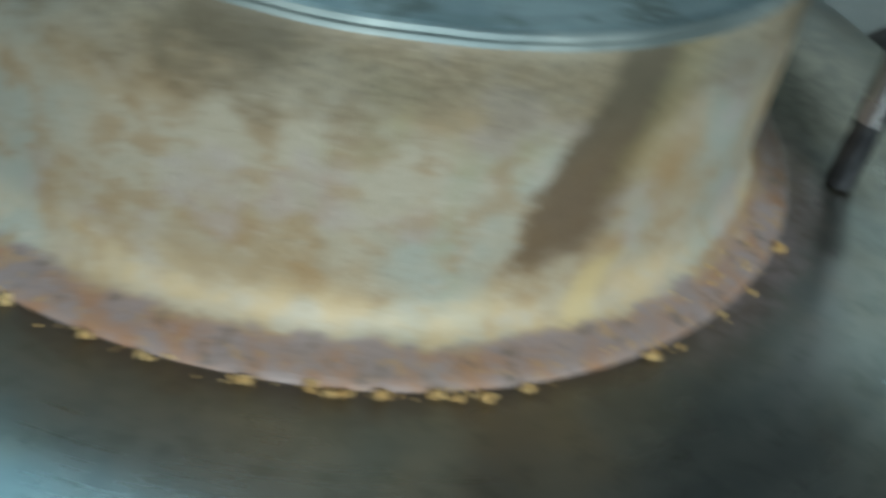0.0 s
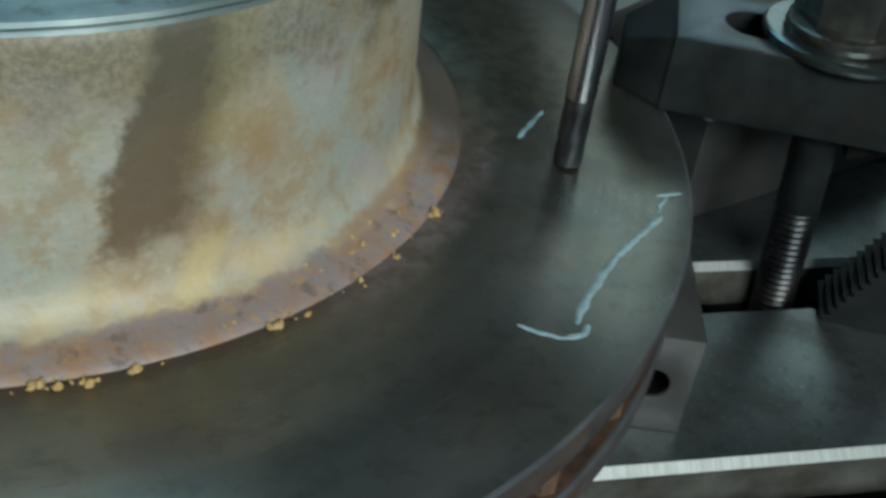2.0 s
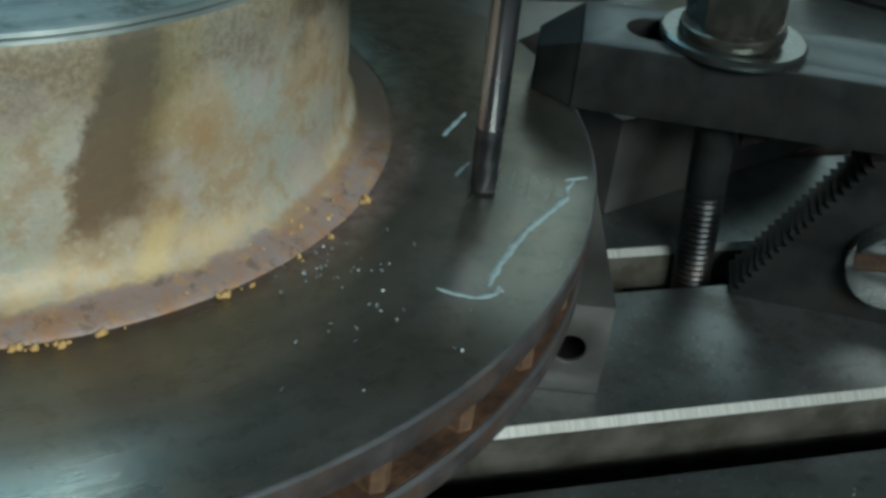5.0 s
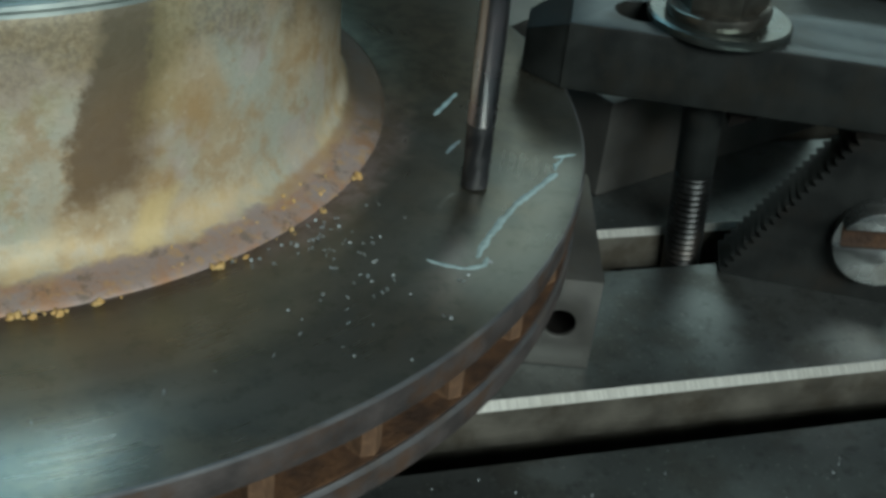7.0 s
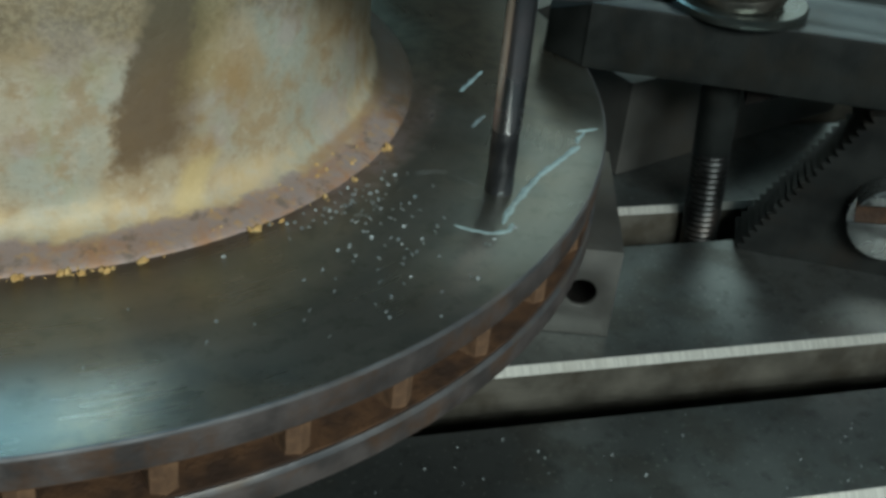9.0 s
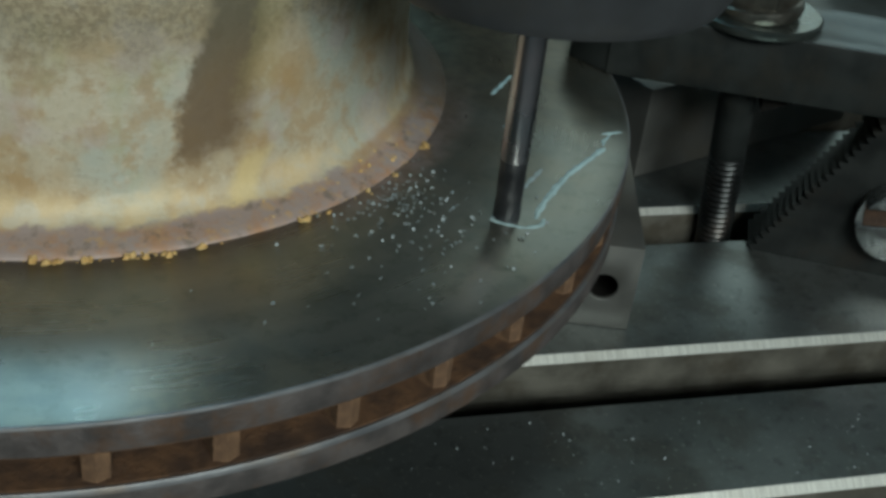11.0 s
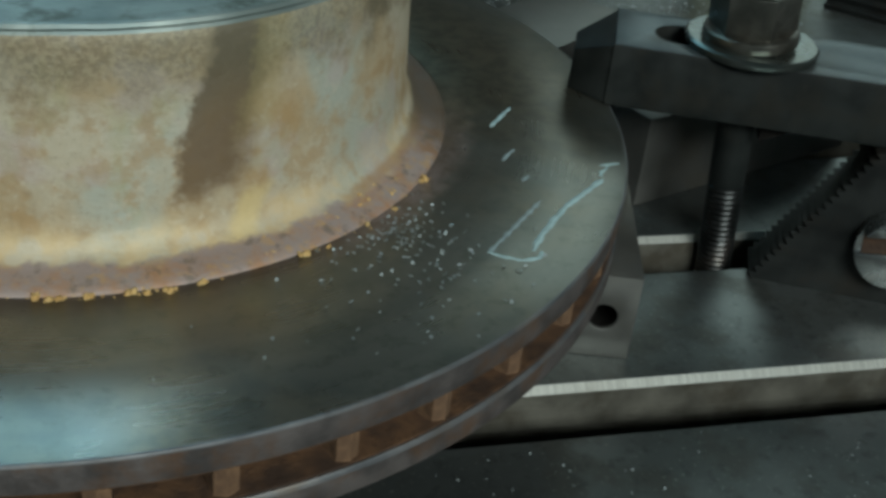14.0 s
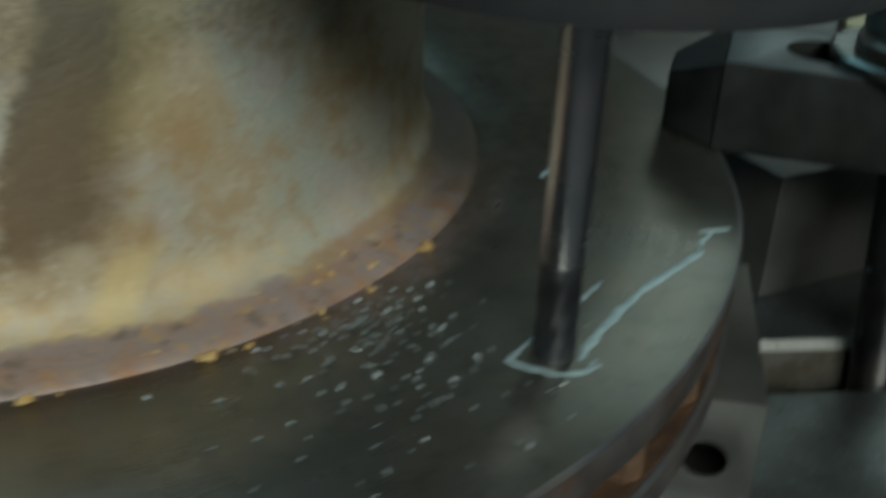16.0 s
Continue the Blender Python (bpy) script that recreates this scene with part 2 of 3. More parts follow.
def table_top():
    """Scraped cast-iron table with oil film and scattered bright dust."""
    m = Mat("table_iron", 0.4, 0.78)
    big, mid, fine = m.noise(14, 4), m.noise(60, 4, 0.6), m.noise(800, 3)
    c = m.mix(m.step(big, 0.35, 0.65), (0.090, 0.099, 0.098), (0.156, 0.169, 0.164))
    c = m.mix(m.math("MULTIPLY", m.step(mid, 0.47, 0.64), 0.6), c, (0.090, 0.088, 0.077))
    c = m.mix(m.math("MULTIPLY", m.step(m.noise(210, 5, 0.7), 0.52, 0.66), 0.6), c, (0.066, 0.073, 0.070))
    c = m.mix(m.math("MULTIPLY", m.step(fine, 0.6, 0.72), 0.5), c, (0.30, 0.31, 0.29))
    m.colour(c).rough(m.math("ADD", m.math("MULTIPLY", mid, 0.3), 0.23))
    m.bump(m.math("ADD", fine, m.noise(120, 3, stretch=(1, 6, 1))), 0.12, 0.0003)
    return m.m


def milled_chamfer():
    """Bright planed edge with fine cross marks."""
    m = Mat("planed_edge", 0.42, 0.75)
    sep = m.n("ShaderNodeSeparateXYZ")
    m.put(sep.inputs[0], m.co)
    marks = m.noise(1.0, 2, vec=m.join(m.math("MULTIPLY", sep.outputs[0], 2400.0), m.math("MULTIPLY", sep.outputs[1], 60.0), 0.0))
    c = m.mix(m.step(marks, 0.35, 0.65), (0.52, 0.52, 0.48), (0.68, 0.68, 0.63))
    c = m.mix(m.math("MULTIPLY", m.step(m.noise(45, 4), 0.55, 0.75), 0.4), c, (0.28, 0.25, 0.19))
    m.colour(c).bump(marks, 0.3, 0.0003)
    return m.m


def plain(name, colour, rough, metal=0.0, vary=0.3, scale=80):
    m = Mat(name, rough, metal)
    c = m.mix(m.math("MULTIPLY", m.step(m.noise(scale, 4), 0.35, 0.7), vary), colour, tuple(v * 0.45 for v in colour))
    m.colour(c).bump(m.noise(scale * 8, 3), 0.2, 0.0004)
    return m.m


FACE, HAT, HAT_TOP = friction_face(), hat_patina(), hat_top()
RIM = steel("oxidised_rim", (0.058, 0.052, 0.051), (0.135, 0.116, 0.111), 0.5, 0.45, 110, (0.12, 0.06, 0.028), bump=0.5)
EDGE = steel("bright_rim_edge", (0.14, 0.145, 0.155), (0.24, 0.24, 0.245), 0.45, 0.7, 90, (0.22, 0.16, 0.11))
# vent rust, darkened so its colour carries the depth shade of the openings
VENT = rust("dark_vent_rust", (0.036, 0.018, 0.010), (0.10, 0.048, 0.021))
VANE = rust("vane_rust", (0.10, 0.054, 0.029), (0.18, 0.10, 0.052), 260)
SPECK = rust("yellow_rust", (0.50, 0.30, 0.10), (0.68, 0.49, 0.22), 300)
TABLE, CHAMFER = table_top(), milled_chamfer()
SLOTWALL = steel("oily_slot_wall", (0.075, 0.07, 0.058), (0.165, 0.155, 0.13), 0.5, 0.4, 85, (0.06, 0.048, 0.032), (1, 1, 8), 0.4)
GROUND = steel("ground_block_steel", (0.135, 0.135, 0.125), (0.205, 0.20, 0.187), 0.44, 0.75, 45, (0.17, 0.15, 0.12), (1, 1, 10))
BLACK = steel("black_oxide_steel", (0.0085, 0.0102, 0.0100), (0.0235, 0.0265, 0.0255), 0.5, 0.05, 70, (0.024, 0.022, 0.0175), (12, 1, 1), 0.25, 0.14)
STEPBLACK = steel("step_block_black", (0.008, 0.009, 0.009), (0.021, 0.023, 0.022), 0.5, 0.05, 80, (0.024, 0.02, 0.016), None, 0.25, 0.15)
CLAMPTOP = steel("paler_clamp_steel", (0.066, 0.083, 0.092), (0.13, 0.158, 0.167), 0.38, 0.7, 55, (0.085, 0.085, 0.075), (12, 1, 1))
NUT = steel("nut_steel", (0.10, 0.10, 0.087), (0.30, 0.285, 0.25), 0.30, 0.9, 70, (0.07, 0.055, 0.04))
WASHER = steel("washer_steel", (0.10, 0.125, 0.118), (0.21, 0.235, 0.225), 0.24, 0.9, 60, (0.14, 0.13, 0.10))
STUD = steel("stud_steel", (0.018, 0.019, 0.019), (0.052, 0.055, 0.055), 0.34, 0.85, 90, (0.07, 0.055, 0.045))
SHANK = steel("carbide_shank", (0.36, 0.39, 0.43), (0.50, 0.445, 0.48), 0.27, 1.0, 60, None, (1, 1, 0.2), 0.05)
FLUTE = steel("carbide_flutes", (0.06, 0.062, 0.068), (0.13, 0.135, 0.145), 0.42, 0.85, 120)
CHUCK = steel("chuck_steel", (0.055, 0.058, 0.063), (0.095, 0.10, 0.108), 0.4, 0.6, 40, (0.07, 0.065, 0.055))
SCREW = steel("worn_screw_steel", (0.30, 0.32, 0.325), (0.62, 0.64, 0.63), 0.26, 0.95, 60, (0.17, 0.13, 0.09), (6, 1, 0.3), 0.3)
CHALK = plain("blue_white_chalk", (0.34, 0.46, 0.47), 0.9, 0.0, 0.6, 400)
BURR = plain("bright_burr", (0.36, 0.44, 0.46), 0.45, 0.5, 0.4, 500)
CHIP = steel("cut_chip", (0.20, 0.235, 0.25), (0.46, 0.50, 0.50), 0.45, 0.5, 300)
# near-black that puts shade into the colour: hole walls, lug under the bar
NEAR_BLACK = rust("near_black", (0.006, 0.0055, 0.005), (0.012, 0.010, 0.009), 200)
NEAR_BLACK.node_tree.nodes["Principled BSDF"].inputs["Specular IOR Level"].default_value = 0.1
PAINT = plain("pale_green_paint", (0.40, 0.43, 0.29), 0.5, 0.0, 0.35, 40)
DARKPAINT = plain("dark_machine_paint", (0.05, 0.055, 0.052), 0.5, 0.0, 0.3, 20)
WALLPAINT = plain("workshop_wall_paint", (0.24, 0.25, 0.245), 0.8, 0.0, 0.3, 2)
FLOORMAT = plain("workshop_floor", (0.17, 0.165, 0.155), 0.7, 0.0, 0.4, 3)

# ---------------------------------------------------------------- mesh helpers


def finish(name, me, mats, parent=None, label="", smooth=35):
    for m in mats if isinstance(mats, (list, tuple)) else [mats]:
        me.materials.append(m)
    if smooth:
        me.shade_smooth()
        me.set_sharp_from_angle(angle=radians(smooth))
    ob = new(name, me)
    ob.parent = parent
    if label:
        ob["label"] = label
    return ob


def part(name, bm, material, parent=None, label="", smooth=35):
    """Links a bmesh as one mesh object under a thing or a part."""
    me = bpy.data.meshes.new(name)
    bmesh.ops.recalc_face_normals(bm, faces=bm.faces)
    bm.to_mesh(me)
    bm.free()
    return finish(name, me, material, parent, label, smooth)


def thing(name, m, label, category, group="", kind=""):
    ob = new(name)
    ob.empty_display_size = 0.01
    ob.matrix_world = m
    return tagged(ob, label, category, group, kind)


def lathe(profile, seg=128, closed=True, wobble=0.0):
    """A ring of the (radius, height) profile about z."""
    bm = bmesh.new()
    rings = []
    for i in range(seg):
        a = 2 * math.pi * i / seg
        rings.append([bm.verts.new((r * math.cos(a), r * math.sin(a), z + wobble * noise.noise((r * 90 * math.cos(a), r * 90 * math.sin(a), z * 60)))) for r, z in profile])
    n = len(profile)
    for i in range(seg):
        p, q = rings[i], rings[(i + 1) % seg]
        for j in range(n if closed else n - 1):
            bm.faces.new((p[j], q[j], q[(j + 1) % n], p[(j + 1) % n]))
    if not closed:
        if profile[0][0] > 0:
            bm.faces.new([r[0] for r in rings])
        if profile[-1][0] > 0:
            bm.faces.new([r[-1] for r in reversed(rings)])
    return bm


def bevelled(bm, width, segments=2, angle=30):
    edges = [e for e in bm.edges if len(e.link_faces) == 2 and e.calc_face_angle(0) > radians(angle)]
    bmesh.ops.bevel(bm, geom=edges, offset=width, segments=segments, affect="EDGES", profile=0.5)
    return bm


def prism(outline, z0, z1, bevel=0.0):
    """An upright prism over a plan outline."""
    bm = bmesh.new()
    low = [bm.verts.new((x, y, z0)) for x, y in outline]
    high = [bm.verts.new((x, y, z1)) for x, y in outline]
    bm.faces.new(low[::-1])
    bm.faces.new(high)
    for i in range(len(outline)):
        j = (i + 1) % len(outline)
        bm.faces.new((low[i], low[j], high[j], high[i]))
    bmesh.ops.recalc_face_normals(bm, faces=bm.faces)
    return bevelled(bm, bevel) if bevel else bm


def pierced(outline, holes, z0, z1, bevel=0.0):
    """A plate with round or long holes through it, as a bmesh."""
    cu = bpy.data.curves.new("outline", "CURVE")
    cu.dimensions, cu.fill_mode, cu.extrude = "2D", "BOTH", (z1 - z0) / 2 - bevel
    cu.bevel_depth, cu.bevel_resolution, cu.offset = bevel, 1, -bevel
    for ring in (outline, *holes):
        sp = cu.splines.new("POLY")
        sp.points.add(len(ring) - 1)
        for p, (x, y) in zip(sp.points, ring):
            p.co = (x, y, 0, 1)
        sp.use_cyclic_u = True
    tmp = bpy.data.objects.new("outline", cu)
    me = bpy.data.meshes.new_from_object(tmp)
    bm = bmesh.new()
    bm.from_mesh(me)
    bmesh.ops.remove_doubles(bm, verts=bm.verts, dist=1e-6)
    bmesh.ops.translate(bm, verts=bm.verts, vec=(0, 0, (z0 + z1) / 2))
    bpy.data.objects.remove(tmp)
    bpy.data.curves.remove(cu)
    bpy.data.meshes.remove(me)
    return bm


def circle(cx, cy, r, n=48):
    return [(cx + r * math.cos(2 * math.pi * i / n), cy + r * math.sin(2 * math.pi * i / n)) for i in range(n)]


def box(x0, x1, y0, y1, z0, z1, bevel=0.0):
    return prism([(x0, y0), (x1, y0), (x1, y1), (x0, y1)], z0, z1, bevel)


# ---------------------------------------------------------------- setting
def build_table():
    """T-slotted table: one casting, extruded along x."""
    ch, throat = 0.0021, 0.0125
    pts = [(-0.1305, -0.10), (-0.1305, -0.0016), (-0.1305 + ch, 0.0)]
    for near in (-0.0972, -0.0301, 0.0370, 0.1041):
        far = near + 0.0199
        pts += [(near - 0.0006, 0.0), (near, -0.0006), (near, -throat), (near - 0.007, -throat), (near - 0.007, -0.026),
                (far + 0.004, -0.026), (far + 0.004, -throat), (far - ch, -throat), (far - ch, -0.0016), (far, 0.0)]
    pts += [(0.262, 0.0), (0.262, -0.10)]
    x0, x1 = -0.55, 0.75
    bm = bmesh.new()
    a, b = [bm.verts.new((x0, y, z)) for y, z in pts], [bm.verts.new((x1, y, z)) for y, z in pts]
    bm.faces.new(a)
    bm.faces.new(b[::-1])
    for i in range(len(pts)):
        j = (i + 1) % len(pts)
        f = bm.faces.new((a[i], b[i], b[j], a[j]))
        (y, z), (y2, z2) = pts[i], pts[j]
        if z == 0 and z2 == 0:
            f.material_index = 0
        elif abs(z - z2) > 0.001 and abs(y - y2) > 0.001 and abs(y - y2) < 0.006 and max(z, z2) == 0.0:
            f.material_index = 1
        else:
            f.material_index = 2
    ob = part("machine_table", bm, [TABLE, CHAMFER, SLOTWALL], smooth=0)
    return tagged(ob, "oily cast-iron milling table with long T-slots and bright planed edges", "machine table", kind="structure")


build_table()


def build_room():
    top = 4.9
    for name, dims, mat in (("floor", (-3, 3, -3, 2.4, -0.95, -0.90), FLOORMAT),
                            ("wall_south", (-3, 3, -3.1, -3, -0.9, top), WALLPAINT), ("wall_west", (-3.1, -3, -3, 2.4, -0.9, top), WALLPAINT),
                            ("wall_east", (3, 3.1, -3, 2.4, -0.9, top), WALLPAINT), ("ceiling", (-3.1, 3.1, -3.1, 2.6, top, top + 0.1), WALLPAINT)):
        tagged(part(name, box(*dims), mat, smooth=0), "plain grey painted workshop surface", "wall" if "wall" in name else name, kind="structure")
    # back wall with its window openings
    bm = pierced([(-3, -0.9), (3, -0.9), (3, top), (-3, top)], [[(-1.47, 1.4), (-0.27, 1.4), (-0.27, 4.6), (-1.47, 4.6)], [(-0.14, 2.65), (0.50, 2.65), (0.50, 4.35), (-0.14, 4.35)], [(1.02, 0.9), (2.42, 0.9), (2.42, 2.3), (1.02, 2.3)]], -0.1, 0.1)
    bmesh.ops.transform(bm, matrix=pose(0, 2.4, 0, 90), verts=bm.verts)
    tagged(part("wall_north", bm, WALLPAINT, smooth=0), "plain grey painted workshop wall with three windows", "wall", kind="structure")
    col = part("machine_column", box(0.025, 0.265, 0.34, 0.7, -0.9, 1.5, 0.012), DARKPAINT)
    tagged(col, "dark grey painted column of the milling machine", "machine column", kind="structure")
    head = part("machine_head", box(0.02, 0.27, -0.22, 0.345, 0.66, 1.05, 0.02), DARKPAINT)
    tagged(head, "dark grey painted head of the milling machine", "machine head", kind="structure")
    guard = part("guard_panel", box(0.286, 0.352, 0.2215, 0.2315, 0.0, 0.09, 0.002), PAINT)
    tagged(guard, "pale green painted guard plate standing on the table", "guard", kind="structure")
    base = part("machine_saddle", box(-0.35, 0.5, -0.08, 0.6, -0.9, -0.10, 0.01), DARKPAINT)
    tagged(base, "dark grey painted saddle under the table", "machine saddle", kind="structure")


build_room()

# ---------------------------------------------------------------- brake disc
ZD, RD = 0.0474, 0.1436          # friction face height, disc radius


def build_disc():
    disc = thing("brake_disc", pose(0, 0, 0), "used vented cast-iron brake disc with rusty hat, clamped flat", "brake disc")
    # hat wall with its flared foot; the top plate closes it
    wall = [(0.0730, 0.0470), (0.0730, 0.0900), (0.0780, 0.0960), (0.0800, 0.0967), (0.0804, 0.0978), (0.0811, 0.0983), (0.0819, 0.0980), (0.0823, 0.0973), (0.0820, 0.0967), (0.0825, 0.0961),
            (0.0829, 0.0945), (0.0832, 0.0900), (0.0837, 0.0760), (0.0841, 0.0640), (0.0843, 0.0585), (0.0846, 0.0556), (0.0853, 0.0533), (0.0864, 0.0516), (0.0878, 0.0504), (0.0893, 0.0497),
            (0.0910, 0.0491), (0.0928, 0.0486), (0.0942, 0.0481), (0.0950, 0.0476), (0.0955, 0.0471), (0.0957, 0.0462), (0.0957, 0.0400), (0.0730, 0.0400)]
    bm = lathe(wall, 192, wobble=0.0003)
    for k, f in enumerate(bm.faces):
        f.material_index = 1 if 2 <= k % len(wall) <= 8 else 0
    hat = part("hat", bm, [HAT, HAT_TOP], disc, "tan and grey rust-stained hat wall with dark run-down streaks")
    holes = [circle(0.0598 * math.cos(radians(-62 + 72 * k)), 0.0598 * math.sin(radians(-62 + 72 * k)), 0.0074) for k in range(5)]
    bm = pierced(circle(0, 0, 0.0795, 128), [circle(0, 0, 0.033, 96)] + holes, 0.0900, 0.0967)
    bm.normal_update()
    # stud hole walls get the near-black, their shade painted in
    for f in bm.faces:
        f.material_index = 1 if abs(f.normal.z) < 0.5 else 0
    part("hub_face", bm, [HAT_TOP, NEAR_BLACK], hat, "worn blue-grey hub face with stud holes")
    upper = [(0.0957, 0.0404), (0.0950, ZD - 0.0004), (0.0966, ZD - 0.0004), (0.0972, ZD), (0.1429, ZD), (0.14335, ZD - 0.0002), (RD, ZD - 0.0007), (RD, 0.0410), (RD - 0.0006, 0.0404)]
    bm = lathe(upper, 224)
    for f in bm.faces:
        c = f.calc_center_median()
        r = math.hypot(c.x, c.y)
        f.material_index = 0 if r < 0.0975 or c.z > ZD - 0.00005 and r < 0.1429 else 2 if r > 0.1427 and (c.z > ZD - 0.0007 or c.z < 0.0409) else 1
    upper_plate = part("upper_plate", bm, [FACE, RIM, EDGE], disc, "turned dark grey friction face")
    lower = [(0.0957, 0.0254), (0.0957, 0.0322), (RD - 0.0006, 0.0322), (RD, 0.0312), (RD, 0.0262), (RD - 0.001, 0.0254)]
    bm = lathe(lower, 192)
    for k, f in enumerate(bm.faces):
        f.material_index = 1 if k % len(lower) in (2, 4) else 0
    lower_plate = part("lower_plate", bm, [RIM, EDGE], disc)
    # rusty vent wall, roof and floor, with depth shade in their colour
    part("vent_wall", lathe([(0.1000, 0.0322), (0.1000, 0.0404), (0.1060, 0.0404), (0.1060, 0.0322)], 96), VENT, disc, "rusty inner wall of the cooling vents, darkened for depth")
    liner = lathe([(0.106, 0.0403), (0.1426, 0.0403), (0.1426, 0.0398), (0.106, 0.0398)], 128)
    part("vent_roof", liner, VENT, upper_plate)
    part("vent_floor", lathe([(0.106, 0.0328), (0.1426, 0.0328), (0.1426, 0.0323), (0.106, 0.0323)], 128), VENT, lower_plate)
    vane = prism([(0.106, -0.0026), (0.136, -0.0027), (0.1412, -0.0024), (0.1424, 0.0), (0.1412, 0.0024), (0.136, 0.0027), (0.106, 0.0026)], 0.0320, 0.0405)
    first = part("vane", vane, VANE, lower_plate)
    for k in range(39):
        if k == 0:
            first.matrix_basis = pose(0, 0, 0, 0, 0, -51.5)
            continue
        ob = new("vane", first.data)
        ob.parent = lower_plate
        ob.matrix_basis = pose(0, 0, 0, 0, 0, -51.5 + 360 / 39 * k + random.uniform(-0.25, 0.25))
    return disc


build_disc()


def lump(bm, x, y, z, r, flat=0.6, rng=random):
    m = Matrix.Translation((x, y, z)) @ Euler((rng.uniform(0, 3), rng.uniform(0, 3), rng.uniform(0, 6))).to_matrix().to_4x4() @ Matrix.Diagonal((r * rng.uniform(0.7, 1.4), r, r * flat, 1))
    out = bmesh.ops.create_icosphere(bm, subdivisions=1, radius=1.0, matrix=m)
    for v in out["verts"]:
        v.co += Vector((rng.uniform(-1, 1), rng.uniform(-1, 1), rng.uniform(-1, 1))) * r * 0.22


def build_rust_specks():
    """Yellow rust crumbs that sit in the corner between hat and face."""
    rng = random.Random(5)
    bm = bmesh.new()
    crumbs = ((-121.0, 3), (-113.5, 4), (-108.0, 3), (-100.8, 3), (-99.7, 4), (-94.1, 4), (-92.8, 5), (-91.6, 3), (-88.2, 9), (-83.3, 3), (-81.6, 3), (-79.2, 6), (-75.2, 7), (-60.8, 8),
              (-61.8, 4), (-57.5, 1), (-50.0, 1), (-44.0, 1), (-34.1, 8))
    for a, count in crumbs:
        r0 = 0.0967 + rng.uniform(-0.0006, 0.0007)
        for k in range(count):
            q, s = radians(a + rng.gauss(0, 0.30)), rng.uniform(0.0004, 0.0009)
            r1 = r0 + rng.gauss(0, 0.0004)
            lump(bm, r1 * math.cos(q), r1 * math.sin(q), ZD + s * 0.2, s, 0.6, rng)
    for k in range(60):
        q, s = radians(rng.choice(crumbs)[0] + rng.gauss(0, 2.0)), rng.uniform(0.0002, 0.0004)
        r0 = 0.0966 + rng.gauss(0, 0.0006)
        lump(bm, r0 * math.cos(q), r0 * math.sin(q), ZD + s * 0.2, s, 0.7, rng)
    for k in range(13):
        q, s = radians(rng.uniform(-66, -36)), rng.uniform(0.0003, 0.0006)
        r0, z0 = ((0.0915, 0.0490), (0.0936, 0.0484), (0.0893, 0.0498))[k % 3]
        lump(bm, r0 * math.cos(q), r0 * math.sin(q), z0, s, 0.6, rng)
    ob = part("rust_crumbs", bm, SPECK)
    tagged(ob, "yellow-orange rust crumbs in the corner at the foot of the hat", "rust", kind="stuff")


build_rust_specks()


# ---------------------------------------------------------------- chalk marks
def ribbon(path, width, z, height, rng, jitter=0.00012):
    """A low, uneven stroke along a plan path."""
    bm = bmesh.new()
    fine = []
    for (x0, y0), (x1, y1) in zip(path, path[1:]):
        n = max(2, int(math.hypot(x1 - x0, y1 - y0) / 0.0012))
        fine += [(x0 + (x1 - x0) * i / n, y0 + (y1 - y0) * i / n) for i in range(n)]
    fine.append(path[-1])
    rows = []
    for i, (x, y) in enumerate(fine):
        xa, ya = fine[max(i - 1, 0)]
        xb, yb = fine[min(i + 1, len(fine) - 1)]
        d = math.hypot(xb - xa, yb - ya) or 1
        nx, ny = -(yb - ya) / d, (xb - xa) / d
        w = width * rng.uniform(0.65, 1.2) * (0.45 if i in (0, len(fine) - 1) else 1) / 2
        jx, jy = rng.uniform(-jitter, jitter), rng.uniform(-jitter, jitter)
        rows.append([bm.verts.new((x + jx + nx * w * s, y + jy + ny * w * s, z + h)) for s, h in ((-1, 0), (-0.5, height), (0.5, height), (1, 0))])
    for p, q in zip(rows, rows[1:]):
        for j in range(3):
            bm.faces.new((p[j], q[j], q[j + 1], p[j + 1]))
        bm.faces.new((p[3], q[3], q[0], p[0]))
    bm.faces.new(rows[0][::-1])
    bm.faces.new(rows[-1])
    return bm


def build_chalk():
    rng = random.Random(9)
    mark = thing("chalk_outline", pose(0, 0, 0), "pale blue chalk outline of a slot on the friction face", "chalk mark")
    for path, w in (([(0.1251, -0.0566), (0.1206, -0.0606), (0.1113, -0.0690), (0.1064, -0.0746), (0.1017, -0.0806), (0.0986, -0.0850), (0.0974, -0.0876)], 0.0015),
                    ([(0.0992, -0.0880), (0.0978, -0.0902), (0.0942, -0.0912)], 0.0015), ([(0.0942, -0.0912), (0.0905, -0.0894), (0.0869, -0.0871)], 0.0011),
                    ([(0.1325, -0.0486), (0.1296, -0.0490), (0.1268, -0.0494)], 0.0010), ([(0.1290, -0.0500), (0.1262, -0.0530), (0.1251, -0.0552)], 0.0009)):
        part("stroke", ribbon(path, w, ZD, 0.00018, rng), CHALK, mark)
    for path in ([(0.1042, -0.0265), (0.1129, -0.0154)],):
        dash = part("chalk_dash", ribbon(path, 0.0012, ZD, 0.00015, rng), CHALK)
        tagged(dash, "short pale chalk dash on the friction face", "chalk mark", "chalk dashes")


build_chalk()

